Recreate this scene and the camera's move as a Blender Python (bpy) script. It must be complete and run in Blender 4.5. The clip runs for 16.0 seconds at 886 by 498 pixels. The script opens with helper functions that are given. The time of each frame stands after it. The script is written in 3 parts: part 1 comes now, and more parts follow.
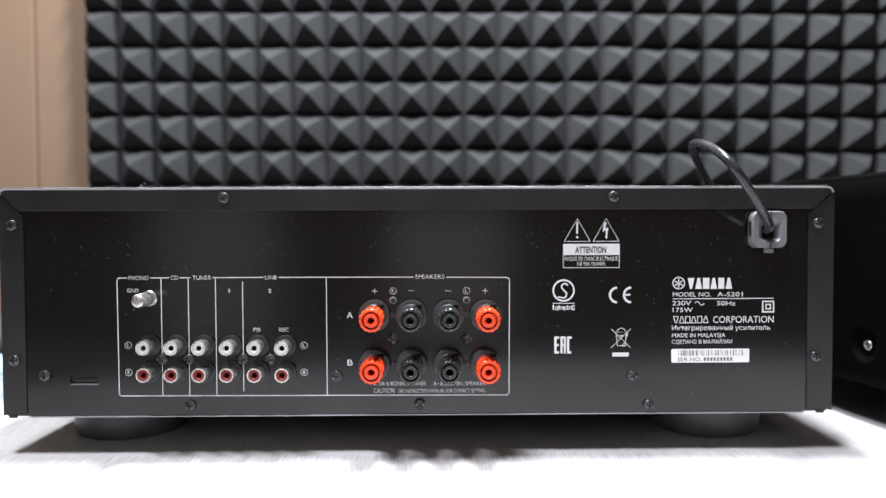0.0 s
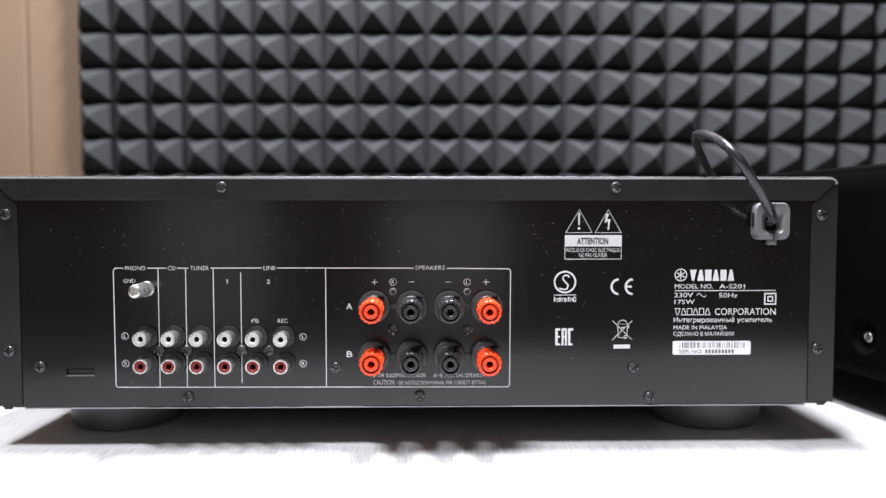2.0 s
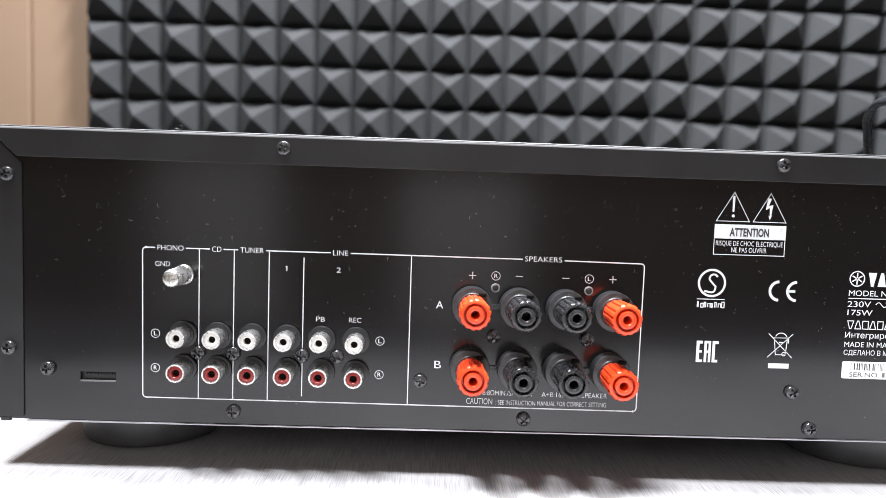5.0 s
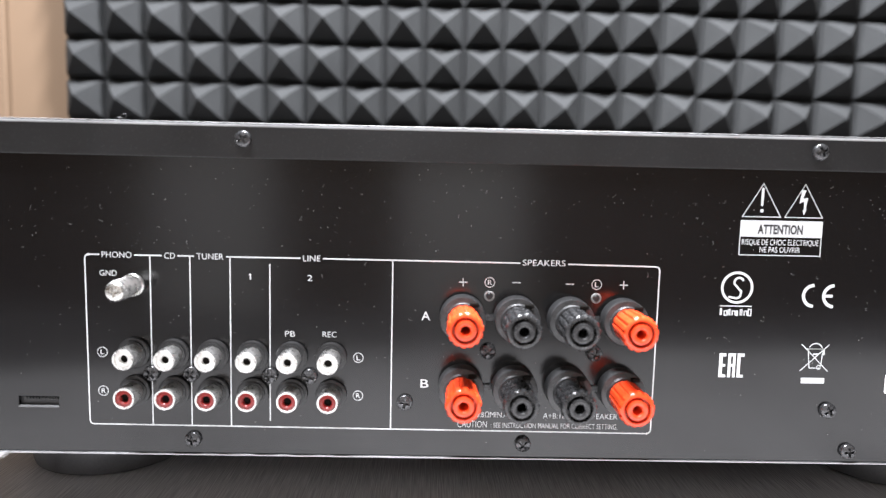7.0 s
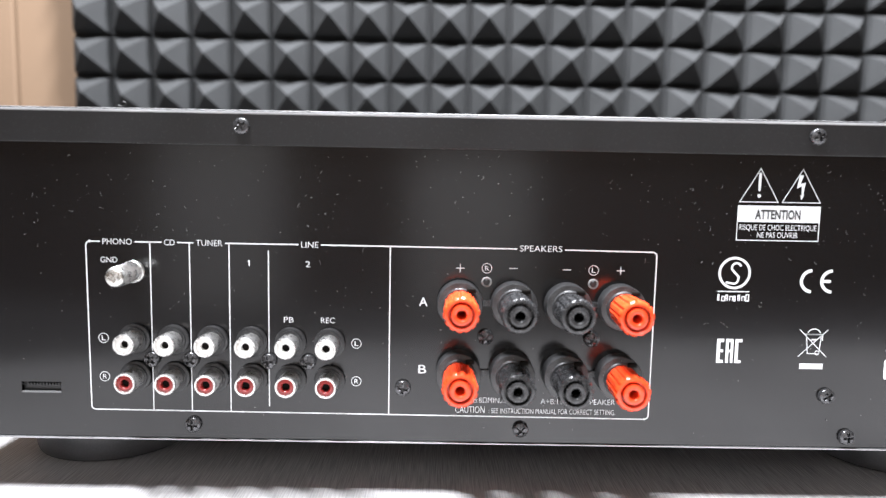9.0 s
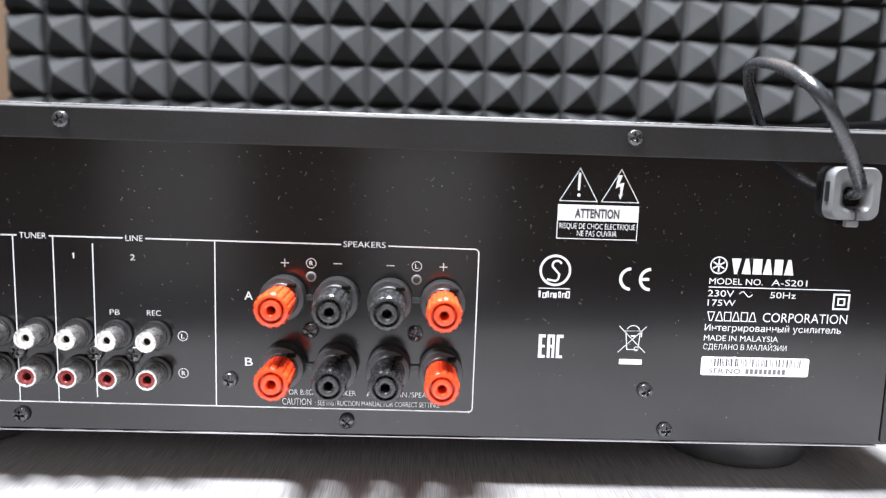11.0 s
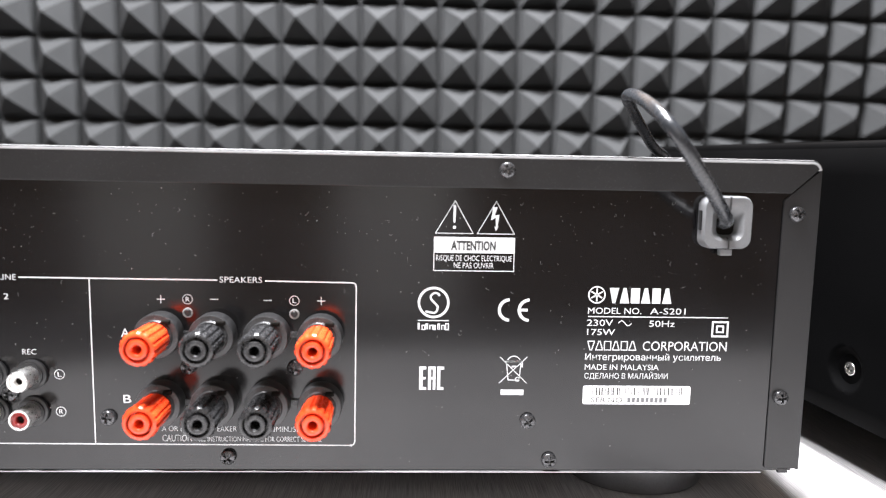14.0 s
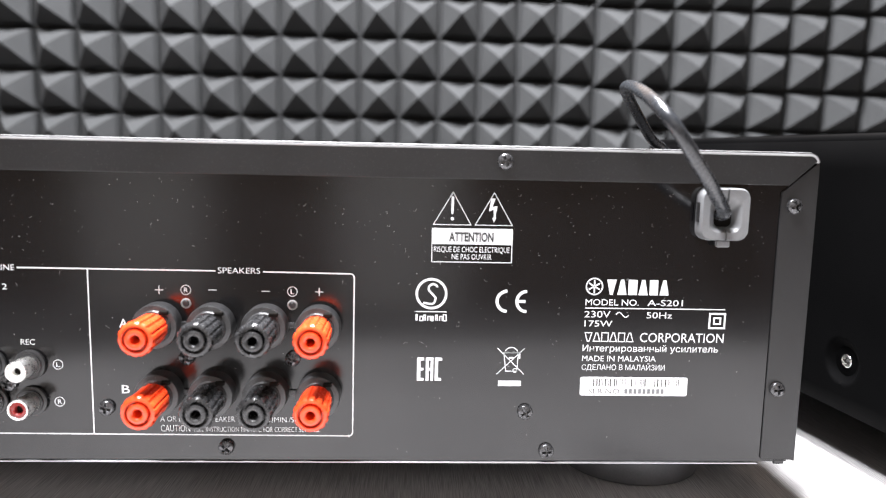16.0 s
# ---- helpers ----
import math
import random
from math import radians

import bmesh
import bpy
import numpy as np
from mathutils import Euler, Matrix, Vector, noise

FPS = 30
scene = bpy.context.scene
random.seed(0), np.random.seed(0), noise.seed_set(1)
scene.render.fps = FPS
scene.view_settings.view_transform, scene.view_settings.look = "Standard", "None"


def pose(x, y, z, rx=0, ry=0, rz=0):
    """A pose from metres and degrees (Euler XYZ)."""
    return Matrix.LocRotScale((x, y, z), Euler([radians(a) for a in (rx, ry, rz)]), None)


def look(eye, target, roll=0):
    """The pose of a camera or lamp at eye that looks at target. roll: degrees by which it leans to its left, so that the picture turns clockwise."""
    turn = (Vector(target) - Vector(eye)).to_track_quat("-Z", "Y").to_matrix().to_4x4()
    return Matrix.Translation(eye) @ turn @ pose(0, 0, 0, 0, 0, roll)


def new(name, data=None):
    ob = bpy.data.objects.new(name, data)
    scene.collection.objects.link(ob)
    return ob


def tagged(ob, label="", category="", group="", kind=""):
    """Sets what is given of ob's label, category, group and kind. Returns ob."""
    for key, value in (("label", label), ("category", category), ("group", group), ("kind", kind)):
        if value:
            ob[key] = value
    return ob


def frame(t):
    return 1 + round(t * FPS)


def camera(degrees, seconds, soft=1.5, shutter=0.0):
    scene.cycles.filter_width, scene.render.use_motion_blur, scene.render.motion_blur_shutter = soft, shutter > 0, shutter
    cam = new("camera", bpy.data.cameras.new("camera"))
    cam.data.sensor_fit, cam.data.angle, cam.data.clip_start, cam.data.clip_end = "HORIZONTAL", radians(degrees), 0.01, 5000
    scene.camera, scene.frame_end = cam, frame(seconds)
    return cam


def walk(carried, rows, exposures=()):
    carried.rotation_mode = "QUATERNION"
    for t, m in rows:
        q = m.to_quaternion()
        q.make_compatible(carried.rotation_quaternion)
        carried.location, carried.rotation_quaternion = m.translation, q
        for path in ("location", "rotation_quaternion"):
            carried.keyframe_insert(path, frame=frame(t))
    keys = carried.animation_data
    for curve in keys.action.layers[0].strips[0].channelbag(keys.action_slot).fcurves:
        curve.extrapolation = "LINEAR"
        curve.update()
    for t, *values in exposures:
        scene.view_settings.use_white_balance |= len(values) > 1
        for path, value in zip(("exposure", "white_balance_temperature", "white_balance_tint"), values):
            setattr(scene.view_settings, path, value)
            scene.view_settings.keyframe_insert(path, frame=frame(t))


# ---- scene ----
cam = camera(62.8, 16.0, soft=0.7)
cam.data.dof.use_dof, cam.data.dof.focus_distance, cam.data.dof.aperture_fstop = True, 0.31, 8.4
PATH = [
    (0, (0.0085, -0.3803, 0.1198), (0.0317, 1.6185, 0.0546), -0.21),
    (0.5, (0.0085, -0.3800, 0.1192), (0.0380, 1.6185, 0.0476), -0.14),
    (1, (0.0080, -0.3795, 0.1185), (0.0438, 1.6186, 0.0381), -0.13),
    (1.5, (0.0078, -0.3786, 0.1205), (0.0455, 1.6191, 0.0322), -0.20),
    (2, (0.0053, -0.3764, 0.1209), (0.0440, 1.6209, 0.0240), -0.01),
    (2.5, (-0.0026, -0.3698, 0.1264), (0.0424, 1.6272, 0.0270), -0.10),
    (3, (-0.0170, -0.3590, 0.1264), (0.0314, 1.6376, 0.0204), 0.57),
    (3.5, (-0.0320, -0.3451, 0.1256), (0.0127, 1.6510, 0.0088), 1.31),
    (4, (-0.0415, -0.3292, 0.1207), (0.0006, 1.6663, -0.0073), 1.40),
    (4.2, (-0.0428, -0.3216, 0.1175), (-0.0015, 1.6737, -0.0142), 1.72),
    (6.5, (-0.0395, -0.2648, 0.1233), (0.0116, 1.7248, -0.0748), 2.00),
    (7, (-0.0359, -0.2578, 0.1248), (0.0058, 1.7304, -0.0879), 1.27),
    (7.5, (-0.0365, -0.2570, 0.1227), (-0.0069, 1.7308, -0.0966), 0.95),
    (8, (-0.0340, -0.2573, 0.1219), (-0.0193, 1.7314, -0.0899), 0.90),
    (8.2, (-0.0341, -0.2578, 0.1203), (-0.0188, 1.7319, -0.0816), 0.92),
    (10.5, (0.0032, -0.2621, 0.1236), (0.0316, 1.7201, -0.1408), 1.62),
    (11, (0.0267, -0.2632, 0.1281), (0.0860, 1.7174, -0.1429), 1.83),
    (11.5, (0.0496, -0.2642, 0.1328), (0.1356, 1.7144, -0.1461), 1.68),
    (12, (0.0665, -0.2646, 0.1352), (0.1716, 1.7130, -0.1441), 1.33),
    (12.5, (0.0672, -0.2643, 0.1370), (0.1694, 1.7157, -0.1260), 0.97),
    (13, (0.0680, -0.2639, 0.1378), (0.1625, 1.7179, -0.1141), 1.01),
    (13.5, (0.0692, -0.2641, 0.1377), (0.1563, 1.7187, -0.1091), 1.05),
    (14, (0.0680, -0.2638, 0.1376), (0.1535, 1.7196, -0.1055), 1.12),
    (14.5, (0.0680, -0.2639, 0.1379), (0.1535, 1.7194, -0.1053), 1.15),
    (15, (0.0686, -0.2638, 0.1375), (0.1540, 1.7191, -0.1092), 1.23),
    (15.5, (0.0686, -0.2645, 0.1376), (0.1548, 1.7178, -0.1138), 1.29),
    (16, (0.0685, -0.2643, 0.1367), (0.1562, 1.7168, -0.1230), 1.25),
]
EXPOSURES = [(0.0, 0.05, 6200, 10), (2.0, 0.1, 6200, 10), (3.5, 0.2, 6250, 10), (4.2, 0.35, 6250, 10), (6.5, 0.73, 6300, 10), (8.2, 0.85, 6300, 10), (10.5, 0.76, 6200, 10), (11.2, 0.70, 6200, 10),
             (12.0, 0.78, 6300, 10), (12.6, 0.83, 6450, 11), (14.5, 0.95, 6450, 11), (16.0, 1.0, 6450, 11)]
walk(cam, [(t, look(eye, target, roll)) for t, eye, target, roll in PATH], EXPOSURES)

# ---- light: one lamp over the table, a dim room round it ----
world = bpy.data.worlds.new("room_air")
scene.world = world
world.use_nodes = True
world.node_tree.nodes["Background"].inputs[0].default_value = (0.9, 0.95, 1.0, 1)
world.node_tree.nodes["Background"].inputs[1].default_value = 0.012


def lamp(name, eye, target, size, power, colour, size_y=None):
    data = bpy.data.lights.new(name, "AREA")
    data.shape, data.size, data.energy, data.color = "RECTANGLE", size, power, colour
    data.size_y = size_y or size
    ob = new(name, data)
    ob.matrix_world = look(eye, target)
    return ob


lamp("table_lamp_light", (-0.31, -0.25, 1.50), (0.0, 0.1, 0.0), 0.50, 50.0, (0.965, 0.97, 1.0), 0.14)
lamp("ceiling_light", (0.08, 0.12, 1.20), (0.12, 0.42, 0.0), 0.13, 49.0, (0.965, 0.97, 1.0), 0.18)


# ---- materials ----
def material(name, base, rough=0.5, metal=0.0, grain=400.0, vary=0.15, patch=12.0, bump=0.1, stretch=(1, 1, 1), rough_vary=0.1, spec=0.5, depth=0.0004, specks=0.0):
    m = bpy.data.materials.new(name)
    m.use_nodes = True
    nt = m.node_tree
    b = nt.nodes["Principled BSDF"]
    b.inputs["Metallic"].default_value = metal
    b.inputs["Specular IOR Level"].default_value = spec
    co = nt.nodes.new("ShaderNodeTexCoord")
    mp = nt.nodes.new("ShaderNodeMapping")
    mp.inputs["Scale"].default_value = stretch
    nt.links.new(co.outputs["Object"], mp.inputs[0])
    fine, wide = nt.nodes.new("ShaderNodeTexNoise"), nt.nodes.new("ShaderNodeTexNoise")
    fine.inputs["Scale"].default_value, wide.inputs["Scale"].default_value = grain, patch
    fine.inputs["Detail"].default_value, wide.inputs["Detail"].default_value = 4, 3
    nt.links.new(mp.outputs[0], fine.inputs[0])
    nt.links.new(co.outputs["Object"], wide.inputs[0])
    mix = nt.nodes.new("ShaderNodeMath")
    mix.operation = "ADD"
    nt.links.new(fine.outputs[0], mix.inputs[0])
    nt.links.new(wide.outputs[0], mix.inputs[1])
    ramp = nt.nodes.new("ShaderNodeMapRange")
    ramp.inputs["From Min"].default_value, ramp.inputs["From Max"].default_value = 0.6, 1.4
    ramp.inputs["To Min"].default_value, ramp.inputs["To Max"].default_value = 1 - vary, 1 + vary
    nt.links.new(mix.outputs[0], ramp.inputs[0])
    tint = nt.nodes.new("ShaderNodeVectorMath")
    tint.operation = "SCALE"
    tint.inputs[0].default_value = base
    nt.links.new(ramp.outputs[0], tint.inputs["Scale"])
    if specks:
        # pale dust that sits on the surface in single grains
        grit, gate, dust = nt.nodes.new("ShaderNodeTexNoise"), nt.nodes.new("ShaderNodeMapRange"), nt.nodes.new("ShaderNodeMix")
        grit.inputs["Scale"].default_value, grit.inputs["Detail"].default_value = 3000, 1
        gate.inputs["From Min"].default_value, gate.inputs["From Max"].default_value = 0.69, 0.76
        gate.inputs["To Max"].default_value = specks
        dust.data_type = "RGBA"
        dust.inputs[7].default_value = (0.34, 0.34, 0.335, 1)
        nt.links.new(co.outputs["Object"], grit.inputs[0])
        nt.links.new(grit.outputs[0], gate.inputs[0])
        nt.links.new(gate.outputs[0], dust.inputs[0])
        nt.links.new(tint.outputs[0], dust.inputs[6])
        nt.links.new(dust.outputs[2], b.inputs["Base Color"])
    else:
        nt.links.new(tint.outputs[0], b.inputs["Base Color"])
    rr = nt.nodes.new("ShaderNodeMapRange")
    rr.inputs["From Min"].default_value, rr.inputs["From Max"].default_value = 0.6, 1.4
    rr.inputs["To Min"].default_value, rr.inputs["To Max"].default_value = max(0.02, rough - rough_vary), min(1, rough + rough_vary)
    nt.links.new(mix.outputs[0], rr.inputs[0])
    nt.links.new(rr.outputs[0], b.inputs["Roughness"])
    if bump:
        bp = nt.nodes.new("ShaderNodeBump")
        bp.inputs["Strength"].default_value, bp.inputs["Distance"].default_value = bump, depth
        nt.links.new(fine.outputs[0], bp.inputs["Height"])
        nt.links.new(bp.outputs[0], b.inputs["Normal"])
    return m


PANEL = material("satin_black_panel", (0.0048, 0.0047, 0.0053), 0.15, 0, 2500, 0.2, 25, 0.02, rough_vary=0.03)
# FOLD: black steel painted light grey, standing in for the highlight on the bend
FOLD = material("fold_highlight_grey", (0.32, 0.32, 0.325), 0.30, 0, 2600, 0.3, 60, 0.1, rough_vary=0.05, depth=0.0002)
COVER = material("powder_black_steel", (0.0070, 0.0070, 0.0076), 0.36, 0, 4200, 0.5, 30, 0.5, rough_vary=0.1, depth=0.00022, specks=0.16)
EDGE = material("bare_steel_edge", (0.40, 0.40, 0.41), 0.38, 0.9, 900, 0.15, 40, 0.05)
PRINT = material("white_print", (0.66, 0.67, 0.68), 0.6, 0, 3000, 0.06, 60, 0)
PAPER = material("label_paper", (0.84, 0.84, 0.85), 0.55, 0, 1500, 0.04, 60, 0.02)
INK = material("label_ink", (0.03, 0.03, 0.03), 0.6, 0, 1500, 0.2, 60, 0)
RED = material("red_plastic", (0.78, 0.062, 0.014), 0.24, 0, 1800, 0.12, 90, 0.06, rough_vary=0.08)
BLACK = material("black_plastic", (0.020, 0.020, 0.021), 0.24, 0, 2200, 0.9, 420, 0.25, rough_vary=0.16, specks=0.6)
COLLAR = material("dusty_black_plastic", (0.030, 0.030, 0.031), 0.36, 0, 1600, 0.6, 300, 0.2, rough_vary=0.1, specks=0.6)
DULL = material("dull_black_plastic", (0.015, 0.015, 0.0157), 0.42, 0, 1800, 0.25, 90, 0.1)
NICKEL = material("nickel", (0.79, 0.78, 0.76), 0.29, 0.95, 1800, 0.45, 320, 0.25, rough_vary=0.12)
WHITE = material("white_plastic", (0.76, 0.75, 0.72), 0.38, 0, 1800, 0.06, 120, 0.03)
MAROON = material("dark_red_plastic", (0.25, 0.022, 0.02), 0.35, 0, 1800, 0.12, 120, 0.03)
# HOLE: near-black colour that stands in for the shade inside openings
HOLE = material("painted_hole_shade", (0.006, 0.005, 0.004), 0.7, 0, 500, 0.2, 60, 0, spec=0.1)
SCREW = material("black_oxide_screw", (0.080, 0.080, 0.083), 0.26, 0.7, 1500, 0.3, 200, 0.12, rough_vary=0.12)
STEEL = material("zinc_screw", (0.66, 0.65, 0.62), 0.25, 0.95, 1500, 0.2, 200, 0.1)
GREY = material("grey_plastic", (0.145, 0.148, 0.152), 0.38, 0, 1800, 0.12, 90, 0.1)
PVC = material("cable_pvc", (0.020, 0.022, 0.025), 0.26, 0, 700, 0.2, 60, 0.05)
RUBBER = material("foot_plastic", (0.060, 0.060, 0.063), 0.38, 0, 1200, 0.25, 60, 0.08)
FOAM = material("charcoal_foam", (0.0285, 0.0294, 0.0300), 0.92, 0, 1400, 0.22, 14, 0.6, rough_vary=0.04, spec=0.3, depth=0.0008)
BOARD = material("fibre_board", (0.143, 0.092, 0.055), 0.75, 0, 500, 0.07, 5, 0.15, stretch=(1, 1, 0.3), rough_vary=0.06)
TABLE = material("streaked_table_top", (0.36, 0.35, 0.347), 0.5, 0, 1900, 0.6, 5, 0.3, stretch=(1, 0.03, 1), rough_vary=0.12)
DARK = material("dark_table_top", (0.055, 0.050, 0.048), 0.5, 0, 300, 0.3, 6, 0.1, stretch=(0.1, 1, 1))
CASE = material("matte_black_case", (0.0020, 0.0020, 0.0021), 0.55, 0, 1800, 0.25, 20, 0.2, spec=0.02, depth=0.0003)
ROOM = material("room_paint", (0.12, 0.082, 0.055), 0.85, 0, 180, 0.06, 2.0, 0.1)
WALL = material("room_wall_paint", (0.66, 0.635, 0.60), 0.9, 0, 220, 0.04, 2.0, 0.1)
PALE = material("pale_grey_paint", (0.68, 0.66, 0.63), 0.6, 0, 180, 0.05, 3.0, 0.05)
CEIL = material("ceiling_paint", (0.70, 0.69, 0.67), 0.9, 0, 200, 0.04, 2, 0.1)
FLOOR = material("floor_boards", (0.12, 0.085, 0.06), 0.5, 0, 120, 0.2, 3, 0.1, stretch=(1, 0.08, 1))
LINT = material("dust", (0.25, 0.246, 0.242), 0.9, 0, 900, 0.2, 60, 0)
BAG = material("white_plastic_film", (0.40, 0.43, 0.47), 0.28, 0, 60, 0.08, 9, 0.05)
BLUE = material("blue_print", (0.30, 0.52, 0.72), 0.35, 0, 60, 0.1, 9, 0.05)


# ---- mesh helpers ----
def part(name, bm, mat, parent=None, label="", smooth=False, at=None, kind=""):
    me = bpy.data.meshes.new(name)
    bm.to_mesh(me)
    bm.free()
    me.materials.append(mat)
    if smooth:
        me.shade_smooth()
        me.set_sharp_from_angle(angle=radians(38))
    return piece(name, me, parent, label, at, kind)


def piece(name, me, parent=None, label="", at=None, kind=""):
    ob = new(name, me)
    ob.parent = parent
    if at is not None:
        ob.matrix_basis = at if isinstance(at, Matrix) else Matrix.Translation(at)
    return tagged(ob, label, kind=kind)


def thing(name, label, category, at=(0, 0, 0), group="", kind=""):
    ob = new(name)
    ob.empty_display_size = 0.02
    ob.matrix_basis = at if isinstance(at, Matrix) else Matrix.Translation(at)
    return tagged(ob, label, category, group, kind)


def box(bm, x0, x1, y0, y1, z0, z1, bevel=0.0, segments=2):
    m = Matrix.LocRotScale(((x0 + x1) / 2, (y0 + y1) / 2, (z0 + z1) / 2), None, (x1 - x0, y1 - y0, z1 - z0))
    made = bmesh.ops.create_cube(bm, size=1, matrix=m)["verts"]
    if bevel:
        edges = list({e for v in made for e in v.link_edges})
        bmesh.ops.bevel(bm, geom=edges, offset=bevel, segments=segments, profile=0.5, affect="EDGES")
    return bm


def lathe(profile, segments=40, ripple=None, bm=None):
    """Turn (radius, out) pairs round the axis that points out of the rear panel (towards -y)."""
    bm = bm or bmesh.new()
    rings = []
    for n, (r, out) in enumerate(profile):
        if r < 1e-7:
            rings.append([bm.verts.new((0, -out, 0))])
            continue
        ring = []
        for k in range(segments):
            a = 2 * math.pi * k / segments
            q = r * (1 + ripple(a, n)) if ripple else r
            ring.append(bm.verts.new((q * math.cos(a), -out, q * math.sin(a))))
        rings.append(ring)
    for a, b in zip(rings, rings[1:]):
        for k in range(segments):
            j = (k + 1) % segments
            quad = [a[k % len(a)], a[j % len(a)], b[j % len(b)], b[k % len(b)]]
            quad = list(dict.fromkeys(quad))
            if len(quad) > 2:
                bm.faces.new(quad)
    bmesh.ops.recalc_face_normals(bm, faces=bm.faces)
    return bm


def plate(bm, outline, y0, y1, bevel=0.0):
    """A plate with an outline of (x, z), from y0 (front) to y1."""
    front = [bm.verts.new((x, y0, z)) for x, z in outline]
    back = [bm.verts.new((x, y1, z)) for x, z in outline]
    f = bm.faces.new(front)
    bm.faces.new(back[::-1])
    n = len(outline)
    for k in range(n):
        bm.faces.new((front[k], back[k], back[(k + 1) % n], front[(k + 1) % n]))
    bmesh.ops.recalc_face_normals(bm, faces=bm.faces)
    if bevel:
        bmesh.ops.bevel(bm, geom=list(f.edges), offset=bevel, segments=1, profile=0.5, affect="EDGES")
    return bm


def arc(cx, cz, r, a0, a1, n=10):
    return [(cx + r * math.cos(radians(a0 + (a1 - a0) * k / n)), cz + r * math.sin(radians(a0 + (a1 - a0) * k / n))) for k in range(n + 1)]


def round_rect(x0, x1, z0, z1, r, n=6):
    return arc(x1 - r, z1 - r, r, 0, 90, n) + arc(x0 + r, z1 - r, r, 90, 180, n) + arc(x0 + r, z0 + r, r, 180, 270, n) + arc(x1 - r, z0 + r, r, 270, 360, n)


def spline(points, steps=10):
    pts = [Vector(p) for p in points]
    pts = [2 * pts[0] - pts[1], *pts, 2 * pts[-1] - pts[-2]]
    out = []
    for a, b, c, d in zip(pts, pts[1:], pts[2:], pts[3:]):
        for k in range(steps):
            t = k / steps
            out.append(0.5 * (2 * b + (c - a) * t + (2 * a - 5 * b + 4 * c - d) * t * t + (3 * b - a - 3 * c + d) * t ** 3))
    return [*out, pts[-2]]


def tube(points, wide, thin, side=Vector((1, 0, 0)), segments=16, bm=None):
    """An oval cord along points; side: the way of its wide axis at the start, carried along."""
    bm = bm or bmesh.new()
    rings = []
    for k, p in enumerate(points):
        way = (points[min(k + 1, len(points) - 1)] - points[max(k - 1, 0)]).normalized()
        side = (side - way * side.dot(way)).normalized()
        up = way.cross(side)
        rings.append([bm.verts.new(p + side * wide * math.cos(a) + up * thin * math.sin(a)) for a in (2 * math.pi * j / segments for j in range(segments))])
    for a, b in zip(rings, rings[1:]):
        for j in range(segments):
            bm.faces.new((a[j], a[(j + 1) % segments], b[(j + 1) % segments], b[j]))
    bm.faces.new(rings[0][::-1])
    bm.faces.new(rings[-1])
    bmesh.ops.recalc_face_normals(bm, faces=bm.faces)
    return bm


# ---- the setting ----
def slab(name, mat, x0, x1, y0, y1, z0, z1, label, bevel=0.0):
    return tagged(part(name, box(bmesh.new(), x0, x1, y0, y1, z0, z1, bevel), mat), label, name.split("_")[0], kind="structure")


slab("floor", FLOOR, -1.9, 2.3, -1.3, 1.0, -0.80, -0.75, "brown wooden floor under the table")
slab("ceiling", CEIL, -1.9, 2.3, -1.3, 1.0, 1.85, 1.90, "plain white painted ceiling")
# unseen wall behind the camera, kept pale as a reflector to fill shadows
slab("wall_south", WALL, -1.9, 2.3, -1.40, -1.30, 0.36, 1.9, "unseen off-white wall, pale to bounce fill light onto the table")
# dark band added below it, so the black panel reflects little light
slab("trim", ROOM, -1.9, 2.3, -1.41, -1.29, -0.80, 0.36, "unseen brown band added to keep the rear panel's reflection dark")
slab("wall_west", ROOM, -2.0, -1.9, -1.4, 1.1, -0.80, 1.9, "plain beige painted wall")
slab("wall_east", ROOM, 2.3, 2.4, -1.4, 1.1, -0.80, 1.9, "plain beige painted wall")
# two unseen pale boards, added so the black panel reflects soft grey blobs
slab("door_1", PALE, -0.62, -0.36, -1.287, -1.262, -0.75, 0.20, "unseen pale grey board added for a soft reflection in the rear panel", 0.004)
slab("door_2", PALE, -0.09, 0.17, -1.287, -1.262, -0.75, 0.16, "unseen pale grey board added for a soft reflection in the rear panel", 0.004)
back = slab("wall_north", BOARD, -0.556, 2.3, 0.668, 0.72, -0.75, 1.85, "beige fibre board wall behind the foam")
slab("wall_panel", BOARD, -1.9, -0.557, 0.660, 0.72, -0.75, 1.85, "lighter beige board with an old dent near the table", 0.002)

# an old dent in the board, a chipped hollow with a raised lip
bm = lathe([(0.0, -0.003), (0.0025, -0.002), (0.0045, 0.0010), (0.006, 0.0016), (0.0085, 0.0002)], 20, lambda a, n: 0.22 * math.sin(2 * a + 0.6) + 0.08 * math.sin(5 * a))
tagged(part("dent", bm, BOARD, at=pose(-0.590, 0.6598, 0.034, 0, 25, 0), smooth=True), "small chipped dent in the beige board", "dent", kind="structure")


def table():
    t = thing("table", "wide dark table standing against the board wall", "table", (0.1, -0.2, -0.75))
    part("tabletop", box(bmesh.new(), -1.1, 1.2, -0.185, 0.855, 0.715, 0.748, 0.003), DARK, t)
    for x in (-1.03, 1.13):
        for y in (-0.12, 0.78):
            part("leg", box(bmesh.new(), x - 0.03, x + 0.03, y - 0.03, y + 0.03, 0.0, 0.715, 0.002), DULL, t)
    return t


table()
SHEET_LEFT = -0.478
bm = bmesh.new()
# unseen front edge slants back at left to dim the panel's reflection there
# hidden back edge stops behind the amplifier, to lessen bounce onto the foam
outline = [(SHEET_LEFT, -0.115), (0.02, -0.255), (1.25, -0.265), (1.25, 0.345), (SHEET_LEFT, 0.345)]
low, high = [[bm.verts.new((x, y, z)) for x, y in outline] for z in (-0.0016, 0.0)]
bm.faces.new(low[::-1])
bm.faces.new(high)
